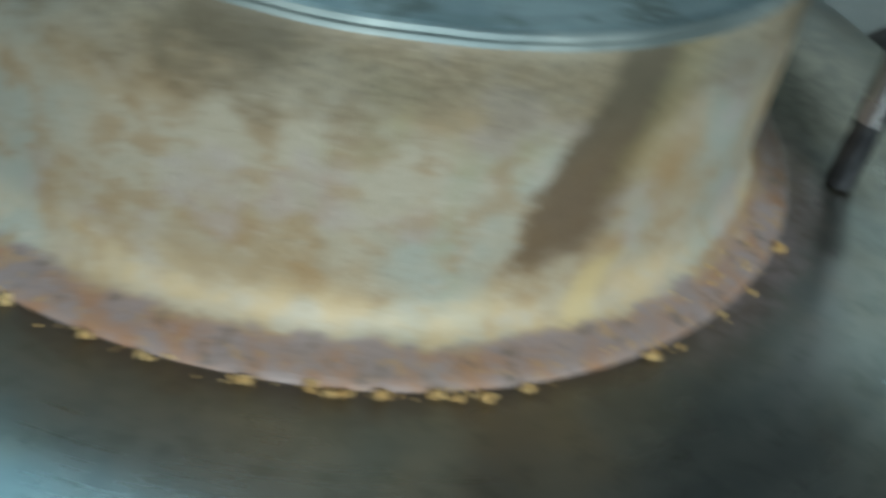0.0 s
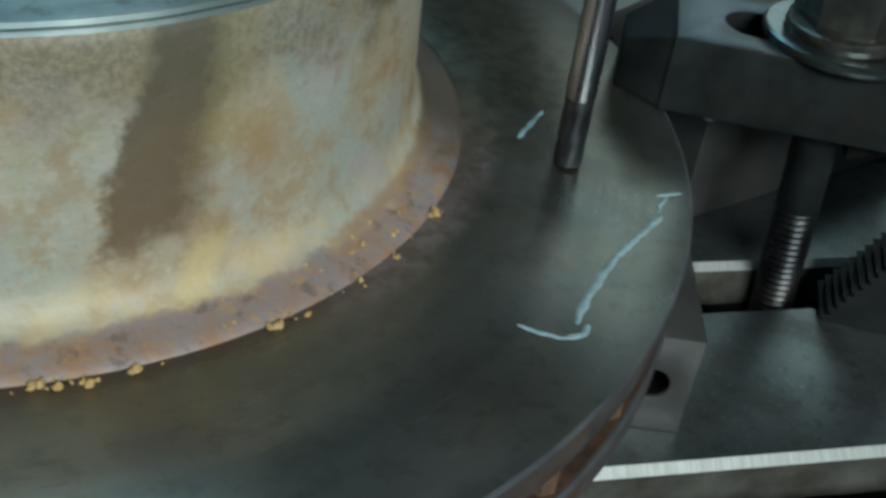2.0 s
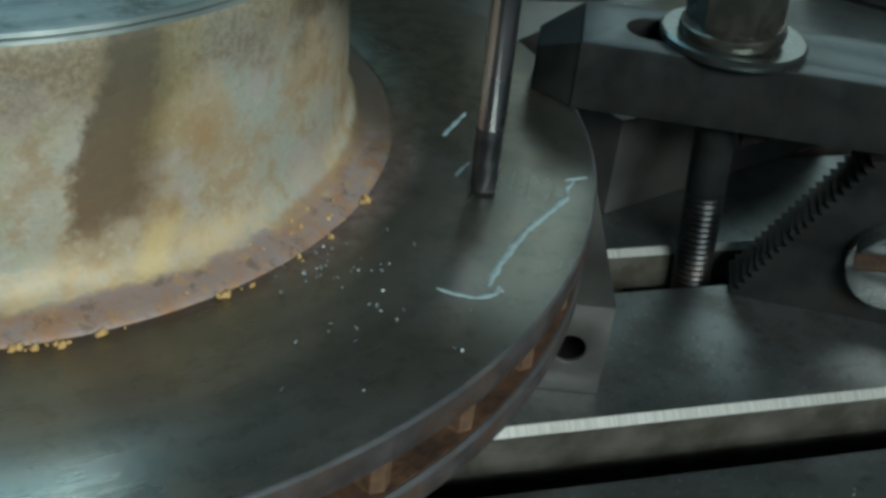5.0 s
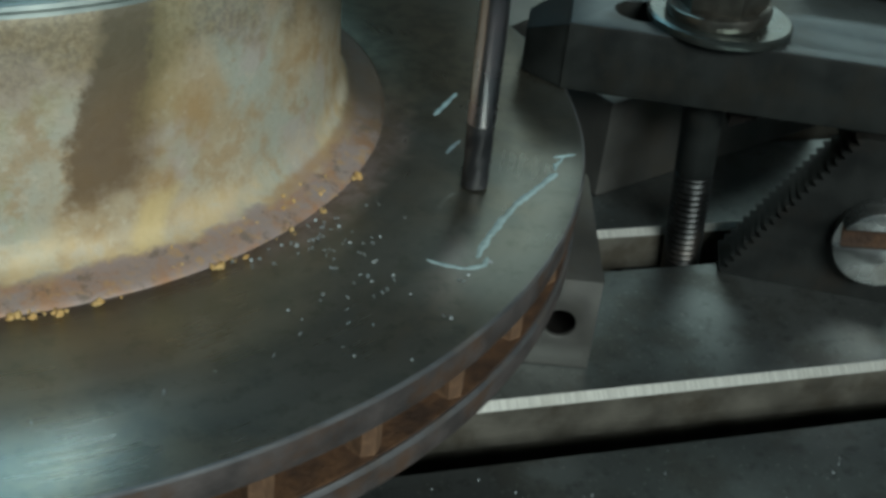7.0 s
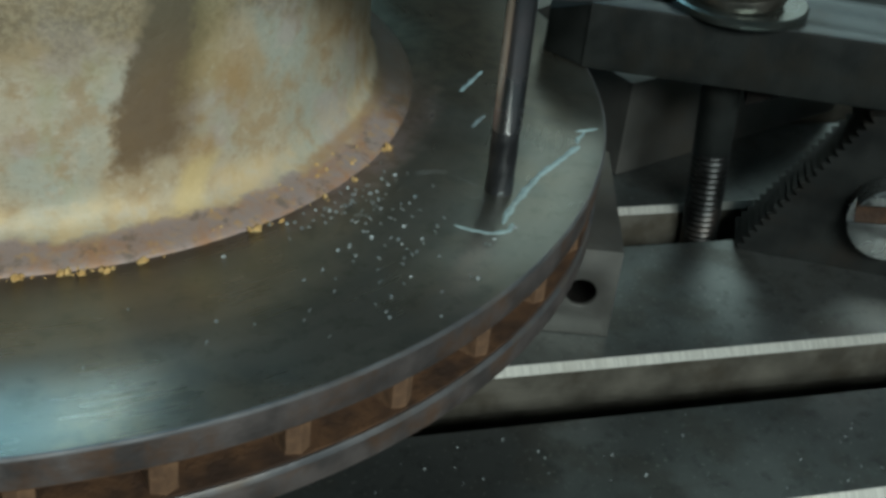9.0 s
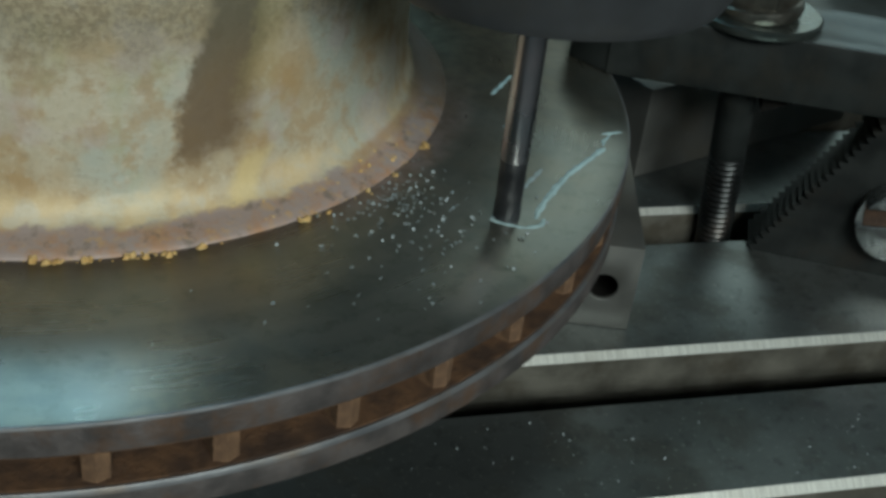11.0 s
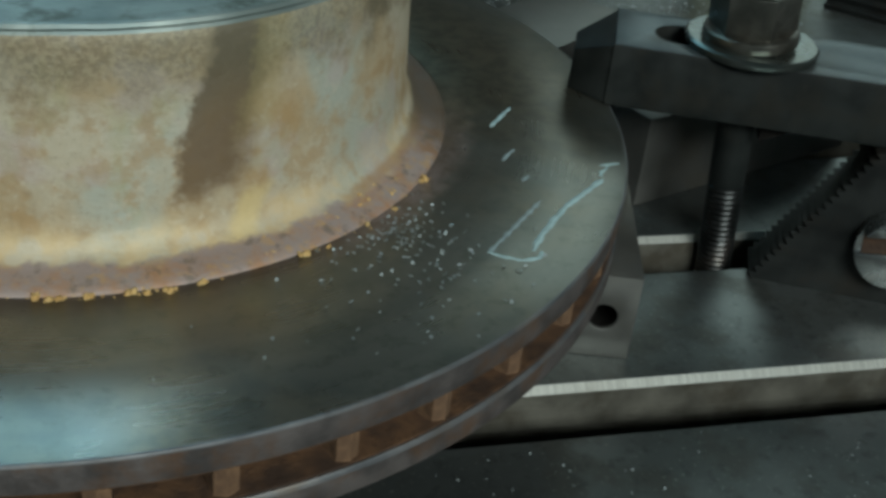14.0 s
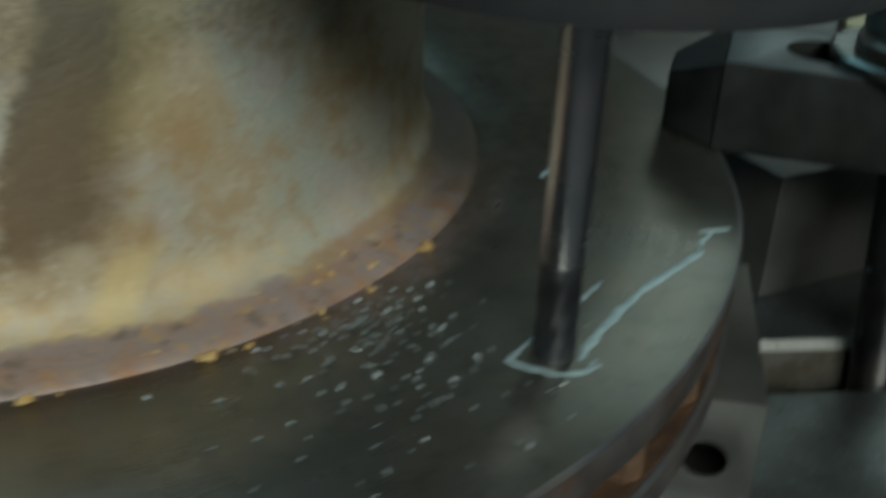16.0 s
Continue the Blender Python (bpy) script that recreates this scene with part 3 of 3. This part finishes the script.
# ---------------------------------------------------------------- blocks and clamp
def build_block(name, m, w, d, h, label, hole_x=None):
    """A ground block whose front right corner is the origin, w to the left, d to the back, with a hole through its front."""
    ob = thing(name, m, label, "steel block")
    if hole_x:
        holes = [circle(-hole_x, h / 2, 0.0037, 40), circle(-w / 2, h / 2, 0.0037, 40), circle(-w + hole_x, h / 2, 0.0037, 40)]
        bm = pierced([(-w, 0), (0, 0), (0, h), (-w, h)], holes, -d, 0, 0.0005)
        bmesh.ops.transform(bm, matrix=pose(0, 0, 0, 90), verts=bm.verts)
    else:
        bm = box(-w, 0, 0, d, 0, h, 0.0006)
    body = part("body", bm, GROUND, ob)
    # sleeve added in the hole, its depth shade painted near black
    if hole_x:
        bm = lathe([(0.0037, 0.001), (0.0037, d - 0.001), (0.0060, d - 0.001), (0.0060, 0.001)], 40)
        bmesh.ops.transform(bm, matrix=pose(-hole_x, 0, h / 2, -90), verts=bm.verts)
        part("hole_shade_liner", bm, NEAR_BLACK, body)
    return ob


build_block("setup_block", pose(0.1357, -0.0697, 0, 0, 0, -16.5), 0.0762, 0.0508, 0.0254, "ground steel setup block with drilled holes under the disc", 0.0085)
build_block("setup_block", pose(-0.060, 0.105, 0, 0, 0, 12), 0.0762, 0.0508, 0.0254, "ground steel setup block with drilled holes under the disc", 0.0085)
build_block("setup_block", pose(0.2024, 0.1079, 0, 0, 0, 36), 0.0762, 0.0380, 0.0254, "ground steel setup block with one corner out from under the disc", 0.0085)
build_block("rest_block", pose(0.1680, 0.0078, 0, 0, 0, 21) @ pose(0.105, 0, 0), 0.105, 0.030, 0.0312, "plain grey steel block standing askew on the table")


def build_clamp():
    """A strap clamp with tapered nose and long slot; its frame: x along the bar, y across, front nose corner at the origin."""
    m = pose(0.1409, -0.0143, 0, 0, 0, -22.6)
    ob = thing("strap_clamp", m, "dark steel strap clamp with tapered slotted nose on the disc", "clamp")
    z0, z1, w, long = ZD, 0.0657, 0.0296, 0.165
    slot = [(0.0180 + 0.0068 * math.cos(a), w / 2 + 0.0068 * math.sin(a)) for a in np.linspace(math.pi / 2, 1.5 * math.pi, 16)]
    slot += [(0.048 + 0.0068 * math.cos(a), w / 2 + 0.0068 * math.sin(a)) for a in np.linspace(-math.pi / 2, math.pi / 2, 16)]
    bm = pierced([(0, 0), (long, 0), (long, w), (0, w)], [slot], z0, z1, 0.0006)
    # upward faces of the bar take the paler steel, all others the near-black one
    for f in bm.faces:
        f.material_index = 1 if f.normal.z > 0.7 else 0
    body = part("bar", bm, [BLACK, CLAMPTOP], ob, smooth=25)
    bm = bmesh.new()
    v = [bm.verts.new(p) for p in ((0.0002, 0.0003, z0), (-0.0107, 0.0080, z0), (-0.0107, 0.0218, z0), (0.0002, w - 0.0003, z0),
                                   (0.0002, 0.0003, z1 - 0.0004), (-0.0107, 0.0080, 0.0596), (-0.0107, 0.0218, 0.0596), (0.0002, w - 0.0003, z1 - 0.0004))]
    for ids in ((0, 1, 2, 3), (7, 6, 5, 4), (0, 4, 5, 1), (1, 5, 6, 2), (2, 6, 7, 3), (3, 7, 4, 0)):
        bm.faces.new([v[i] for i in ids])
    bmesh.ops.recalc_face_normals(bm, faces=bm.faces)
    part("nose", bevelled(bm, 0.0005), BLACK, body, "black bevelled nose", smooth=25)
    bm = bmesh.new()
    edge = [(0.0452, z0 + 0.0006), (0.0452, 0.0412)]
    for k in range(6):
        edge += [(0.0460 + 0.0014 * k, 0.0408 + 0.0007 * k), (0.0467 + 0.0014 * k, 0.0419 + 0.0007 * k)]
    edge += [(0.0550, z0 + 0.0006)]
    a, b = [bm.verts.new((x, 0.0060, z)) for x, z in edge], [bm.verts.new((x, 0.0220, z)) for x, z in edge]
    bm.faces.new(a)
    bm.faces.new(b[::-1])
    for i in range(len(edge)):
        j = (i + 1) % len(edge)
        bm.faces.new((a[i], b[i], b[j], a[j]))
    # near-black keeps the lug as dark as the shade under the bar
    part("serrated_lug", bm, NEAR_BLACK, body, "black serrated lug under the bar", smooth=0)
    return ob


build_clamp()
STUD_X, STUD_Y, LEAN = 0.1857, -0.0172, -5.0


def thread(r, z0, z1, pitch):
    out = []
    z = z0
    while z < z1 - pitch:
        out += [(r - pitch * 0.42, z), (r - pitch * 0.05, z + pitch * 0.38), (r, z + pitch * 0.5), (r - pitch * 0.05, z + pitch * 0.62)]
        z += pitch
    return out + [(r - pitch * 0.42, z)]


def build_stud():
    ob = thing("clamp_stud", pose(STUD_X, STUD_Y, 0, 0, LEAN), "threaded steel stud rising from the T-slot through the clamp", "stud")
    part("lower_thread", lathe(thread(0.0055, -0.0125, 0.0235, 0.00185), 48, False), STUD, ob, smooth=60)
    part("shank", lathe([(0.0048, 0.0222), (0.0054, 0.0232), (0.0054, 0.062)], 48, False), BLACK, ob)
    part("upper_thread", lathe(thread(0.0060, 0.062, 0.103, 0.00175) + [(0.0045, 0.1045)], 48, False), STUD, ob, smooth=60)
    part("tee_nut", box(-0.015, 0.015, -0.0125, 0.0125, -0.0255, -0.013, 0.001), BLACK, ob)


build_stud()


def build_washer_and_nut():
    top = 0.0657
    washer = thing("washer", pose(STUD_X - 0.0047, STUD_Y + 0.001, top), "thick worn steel washer lying on the clamp", "washer")
    part("ring", lathe([(0.0068, 0.0), (0.0068, 0.0026), (0.0180, 0.0026), (0.0186, 0.0021), (0.0187, 0.0006), (0.0184, 0.0)], 96), WASHER, washer)
    nut = thing("flange_nut", pose(STUD_X, STUD_Y, 0, 0, LEAN) @ pose(0, 0, top + 0.0034), "worn steel flange nut tightened on the stud", "nut")
    part("flange", lathe([(0.0064, 0), (0.0064, 0.0036), (0.0121, 0.0036), (0.0130, 0.0030), (0.0134, 0.0014), (0.0131, 0.0)], 72), NUT, nut)
    hexa = [(0.0122 * math.cos(radians(60 * k + 28)), 0.0122 * math.sin(radians(60 * k + 28))) for k in range(6)]
    bm = pierced(hexa, [circle(0, 0, 0.0062, 36)], 0.0034, 0.0150, 0.0007)
    part("hexagon", bm, NUT, nut, smooth=25)


build_washer_and_nut()


def build_step_block(m, slope, height, teeth, back, label):
    """A right-angled step block: toothed slope on its left, upright face in front."""
    ob = thing("step_block", m, label, "step block")
    run = height / slope
    outline = [(0.0, 0.0)]
    for k in range(teeth):
        x, z, dx, dz = run * k / teeth, height * k / teeth, run / teeth, height / teeth
        outline += [(x - 0.0014, z + dz * 0.7), (x + dx, z + dz)]
    outline += [(run + 0.02, height), (run + 0.02, 0.0)]
    bm = bmesh.new()
    a = [bm.verts.new((x, 0, z)) for x, z in outline]
    b = [bm.verts.new((x, back, z)) for x, z in outline]
    bm.faces.new(a)
    bm.faces.new(b[::-1])
    for i in range(len(outline)):
        j = (i + 1) % len(outline)
        f = bm.faces.new((a[i], b[i], b[j], a[j]))
    bmesh.ops.recalc_face_normals(bm, faces=bm.faces)
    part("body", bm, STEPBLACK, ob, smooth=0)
    return ob


STEP = pose(0.1890, -0.0355, 0, 0, 0, -26)
build_step_block(STEP, 1.8, ZD - 0.0003, 21, 0.015, "black toothed step block carrying the tail of the clamp")
build_step_block(pose(0.372, 0.150, 0, 0, 0, 45), 1.0, 0.06, 16, 0.05, "black toothed step block standing at the back of the table")


def segment(r, cut, low, high, above):
    """A flat piece of a disc on one side of a chord, bevelled."""
    a0 = math.asin(cut / r)
    sweep = np.linspace(a0, math.pi - a0, 24) if above else np.linspace(math.pi - a0, 2 * math.pi + a0, 36)
    return prism([(r * math.cos(a), r * math.sin(a)) for a in sweep], low, high, 0.0004)


def build_screw():
    ob = thing("slotted_screw", STEP @ pose(0.0365, 0, 0.0197, 90) @ pose(0, 0, 0, 0, 0, 8), "worn steel screw with a broad slot across its round head", "screw")
    r = 0.0119
    head = part("head", lathe([(0.0, -0.001), (r - 0.0002, -0.001), (r, 0.0), (r, 0.0036)], 64, False), SCREW, ob)
    part("upper_cheek", segment(r, 0.0064, 0.0034, 0.0084, True), SCREW, head)
    part("lower_cheek", segment(r, -0.0006, 0.0034, 0.0052, False), SCREW, head)
    part("slot_floor", box(-0.0098, 0.0098, -0.0012, 0.0062, 0.0030, 0.0041), VENT, head, "rusty floor of the screw slot")
    return ob


build_screw()

# ---------------------------------------------------------------- cutter and chuck
CHUCK_UP = 0.0570


def build_cutter():
    """End mill in its chuck; the origin is the centre of the cutting end."""
    tool = thing("milling_chuck", pose(0.108, -0.03, ZD), "dark steel chuck holding a slim end mill over the disc", "chuck")
    bm = bmesh.new()
    n, rows = 48, 40
    rings = []
    for i in range(rows + 1):
        z = 0.0155 * i / rows
        fade = min(1.0, (rows - i) / 6)
        ring = []
        for k in range(n):
            a = 2 * math.pi * k / n
            cut = max(0.0, math.cos(4 * (a - z * 210))) ** 0.6
            r = 0.0030 - 0.00012 * cut * fade
            ring.append(bm.verts.new((r * math.cos(a), r * math.sin(a), z)))
        rings.append(ring)
    for p, q in zip(rings, rings[1:]):
        for k in range(n):
            bm.faces.new((p[k], p[(k + 1) % n], q[(k + 1) % n], q[k]))
    bm.faces.new(rings[0][::-1])
    bm.faces.new(rings[-1])
    mill = part("shank", lathe([(0.0030, 0.0150), (0.0031, 0.0157), (0.0031, CHUCK_UP + 0.003)], 48, False), SHANK, tool, "bright ground shank")
    part("fluted_end", bm, FLUTE, mill, "dark spiral flutes", smooth=40)
    body = [(0.0, CHUCK_UP + 0.001), (0.0045, CHUCK_UP), (0.0325, CHUCK_UP), (0.0358, CHUCK_UP + 0.0006), (0.0371, CHUCK_UP + 0.0030), (0.0373, CHUCK_UP + 0.020), (0.0362, CHUCK_UP + 0.022),
            (0.0373, CHUCK_UP + 0.024), (0.0373, CHUCK_UP + 0.055), (0.026, CHUCK_UP + 0.062), (0.026, CHUCK_UP + 0.09)]
    part("chuck_body", lathe(body, 96, False), CHUCK, tool)
    part("spindle_nose", lathe([(0.026, CHUCK_UP + 0.0895), (0.045, CHUCK_UP + 0.09), (0.045, CHUCK_UP + 0.72)], 64, False), CHUCK, tool)
    return tool


TOOL = build_cutter()

# ---------------------------------------------------------------- chips and burr
def build_swarf():
    """Loose bright chips lying on the back of the table."""
    rng = random.Random(21)
    bm = bmesh.new()
    for k in range(1500):
        x, y = rng.uniform(0.08, 0.36), rng.uniform(0.175, 0.250)
        s = rng.uniform(0.0002, 0.0006)
        lump(bm, x, y, s * 0.3, s, 0.5, rng)
    for k in range(120):
        x, y = rng.uniform(0.14, 0.32), 0.196 - abs(rng.gauss(0, 0.012))
        s = rng.uniform(0.0003, 0.0008)
        lump(bm, x, y, s * 0.3, s, 0.5, rng)
    for k in range(60):
        x, y = rng.uniform(0.05, 0.30), rng.uniform(-0.126, -0.099)
        s = rng.uniform(0.0002, 0.0005)
        lump(bm, x, y, s * 0.3, s, 0.5, rng)
    ob = part("swarf", bm, CHIP, smooth=0)
    tagged(ob, "bright metal chips strewn over the table", "metal chips", kind="stuff")


build_swarf()


def chip_mesh(rng):
    """A tiny curled sliver."""
    bm = bmesh.new()
    r, w, th = rng.uniform(0.00024, 0.00050), rng.uniform(0.0004, 0.0009), 0.00013
    rows = []
    for i in range(5):
        a = -0.4 + i * rng.uniform(0.45, 0.7)
        rows.append([bm.verts.new(((r - t) * math.cos(a), s * w / 2, (r - t) * math.sin(a))) for s, t in ((-1, 0), (1, 0), (1, th), (-1, th))])
    for p, q in zip(rows, rows[1:]):
        for j in range(4):
            bm.faces.new((p[j], q[j], q[(j + 1) % 4], p[(j + 1) % 4]))
    bm.faces.new(rows[0][::-1])
    bm.faces.new(rows[-1])
    me = bpy.data.meshes.new("chip")
    bmesh.ops.recalc_face_normals(bm, faces=bm.faces)
    bm.to_mesh(me)
    bm.free()
    me.materials.append(CHIP)
    return me


def build_chips():
    rng = random.Random(33)
    meshes = [chip_mesh(rng) for _ in range(8)]
    made = []
    fixed = [(0.0143, -0.1239, 6.3), (0.0367, -0.1139, 7.2), (0.0347, -0.1198, 6.0), (0.0767, -0.1172, 5.4), (0.0653, -0.1122, 5.7), (0.0520, -0.1154, 8.0), (0.0652, -0.1185, 9.8)]
    while len(fixed) < 190:
        k = rng.random()
        if k < 0.62:
            x, y = rng.gauss(0.0665, 0.0085), rng.gauss(-0.0750, 0.0080)
        else:
            x, y = rng.gauss(0.066, 0.015), rng.gauss(-0.088, 0.014)
        r = math.hypot(x, y)
        if 0.0970 < r < 0.140 and math.hypot(x - 0.092, y + 0.085) > 0.006:
            fixed.append((x, y, 2.2 + 8.6 * rng.random() ** 0.8))
    for x, y, t in fixed:
        ob = new("metal_chip", rng.choice(meshes))
        tagged(ob, "tiny bright curled metal chip lying on the disc", "metal chip", "chips on the disc")
        made.append((ob, x, y, t, rng.uniform(0, 360), rng.uniform(-70, 70)))
    return made


CHIPS = build_chips()


def build_burr():
    """The bright edge that the cutter leaves, in short lengths."""
    rng = random.Random(4)
    (x0, y0), (x1, y1) = (0.1056, -0.0662), (0.0869, -0.0874)
    made = []
    for k in range(7):
        a, b = k / 7 - 0.004, (k + 1) / 7 + 0.004
        ob = part("burr", ribbon([(x0 + (x1 - x0) * a, y0 + (y1 - y0) * a), (x0 + (x1 - x0) * b, y0 + (y1 - y0) * b)], 0.0012, ZD, 0.0002, rng, 0.00006), BURR)
        tagged(ob, "bright raised burr along the milled slot edge", "burr", "burr along the slot")
        made.append((ob, 9.5 + 1.75 * k / 7))
    for path, t in (([(0.1021, -0.0455), (0.1044, -0.0424), (0.1069, -0.0398)], 4.7), ([(0.1041, -0.0561), (0.1067, -0.0536)], 7.7)):
        ob = part("burr", ribbon(path, 0.0011, ZD, 0.0002, rng, 0.00006), BURR)
        tagged(ob, "short bright burr beside the milled slot", "burr", "burr along the slot")
        made.append((ob, t))
    return made


BURRS = build_burr()

# ---------------------------------------------------------------- what moves
CUT = [
    (0.0, 0.1012, -0.0315, 0.0012), (0.5, 0.1030, -0.0308, 0.0012), (1.0, 0.1067, -0.0318, 0.0012), (1.5, 0.1101, -0.0335, 0.0012), (2.0, 0.1116, -0.0370, 0.0012), (2.5, 0.1125, -0.0402, 0.0012),
    (3.0, 0.1110, -0.0432, 0.0012), (3.5, 0.1080, -0.0456, 0.0015), (6.0, 0.1059, -0.0559, 0.001), (7.0, 0.1045, -0.0601, 0.001), (8.0, 0.1057, -0.0643, 0.0006), (9.0, 0.1003, -0.0742, 0.0004),
    (10.2, 0.0945, -0.0815, 0.0002), (11.4, 0.0892, -0.0872, 0.0), (11.8, 0.0882, -0.0865, 0.0006),
    (12.0, 0.0886, -0.0866, 0.0045), (12.1, 0.0887, -0.0866, 0.0117), (12.2, 0.0888, -0.0867, 0.0192), (12.3, 0.0888, -0.0867, 0.0290), (12.4, 0.0889, -0.0867, 0.0400), (12.5, 0.0889, -0.0867, 0.0500),
    (12.8, 0.0890, -0.0865, 0.080), (13.2, 0.0920, -0.0855, 0.100), (13.8, 0.0965, -0.0842, 0.098), (14.2, 0.0975, -0.0845, 0.0600), (14.3, 0.0980, -0.0847, 0.0430), (14.4, 0.0980, -0.0848, 0.0280),
    (14.5, 0.0972, -0.0844, 0.0170), (14.6, 0.0970, -0.0843, 0.0099), (14.8, 0.0967, -0.0842, 0.0012),
    (15.0, 0.0962, -0.0838, 0.0008), (15.2, 0.0950, -0.0842, 0.0), (15.4, 0.0937, -0.0845, 0.0), (15.7, 0.0933, -0.0846, 0.0), (16.0, 0.0940, -0.0855, 0.0),
]


def cutter_at(t):
    for (t0, *p), (t1, *q) in zip(CUT, CUT[1:]):
        if t0 <= t <= t1:
            f = (t - t0) / (t1 - t0)
            return [a + (b - a) * f for a, b in zip(p, q)]
    return CUT[-1][1:]


def motions():
    rows = []
    for t, x, y, up in CUT:
        rows.append((t, pose(x, y, ZD - 0.0004 + up, 0, -0.6)))
    walk(TOOL, rows)
    for ob, x, y, t, turn, tip in CHIPS:
        cx, cy, _ = cutter_at(t)
        low = pose(cx, cy, ZD - 0.003, 0, tip, turn)
        mid = pose((cx + x) / 2, (cy + y) / 2, ZD + 0.006, 40, tip, turn + 50)
        end = pose(x, y, ZD + 0.0002, 0, tip * 0.5, turn + 80)
        walk(ob, [(0.0, low), (t - 0.1, low), (t, mid), (t + 0.1, end), (16.0, end)])
    for ob, t in BURRS:
        walk(ob, [(0.0, pose(0, 0, -0.003)), (t - 0.1, pose(0, 0, -0.003)), (t, pose(0, 0, 0)), (16.0, pose(0, 0, 0))])


motions()
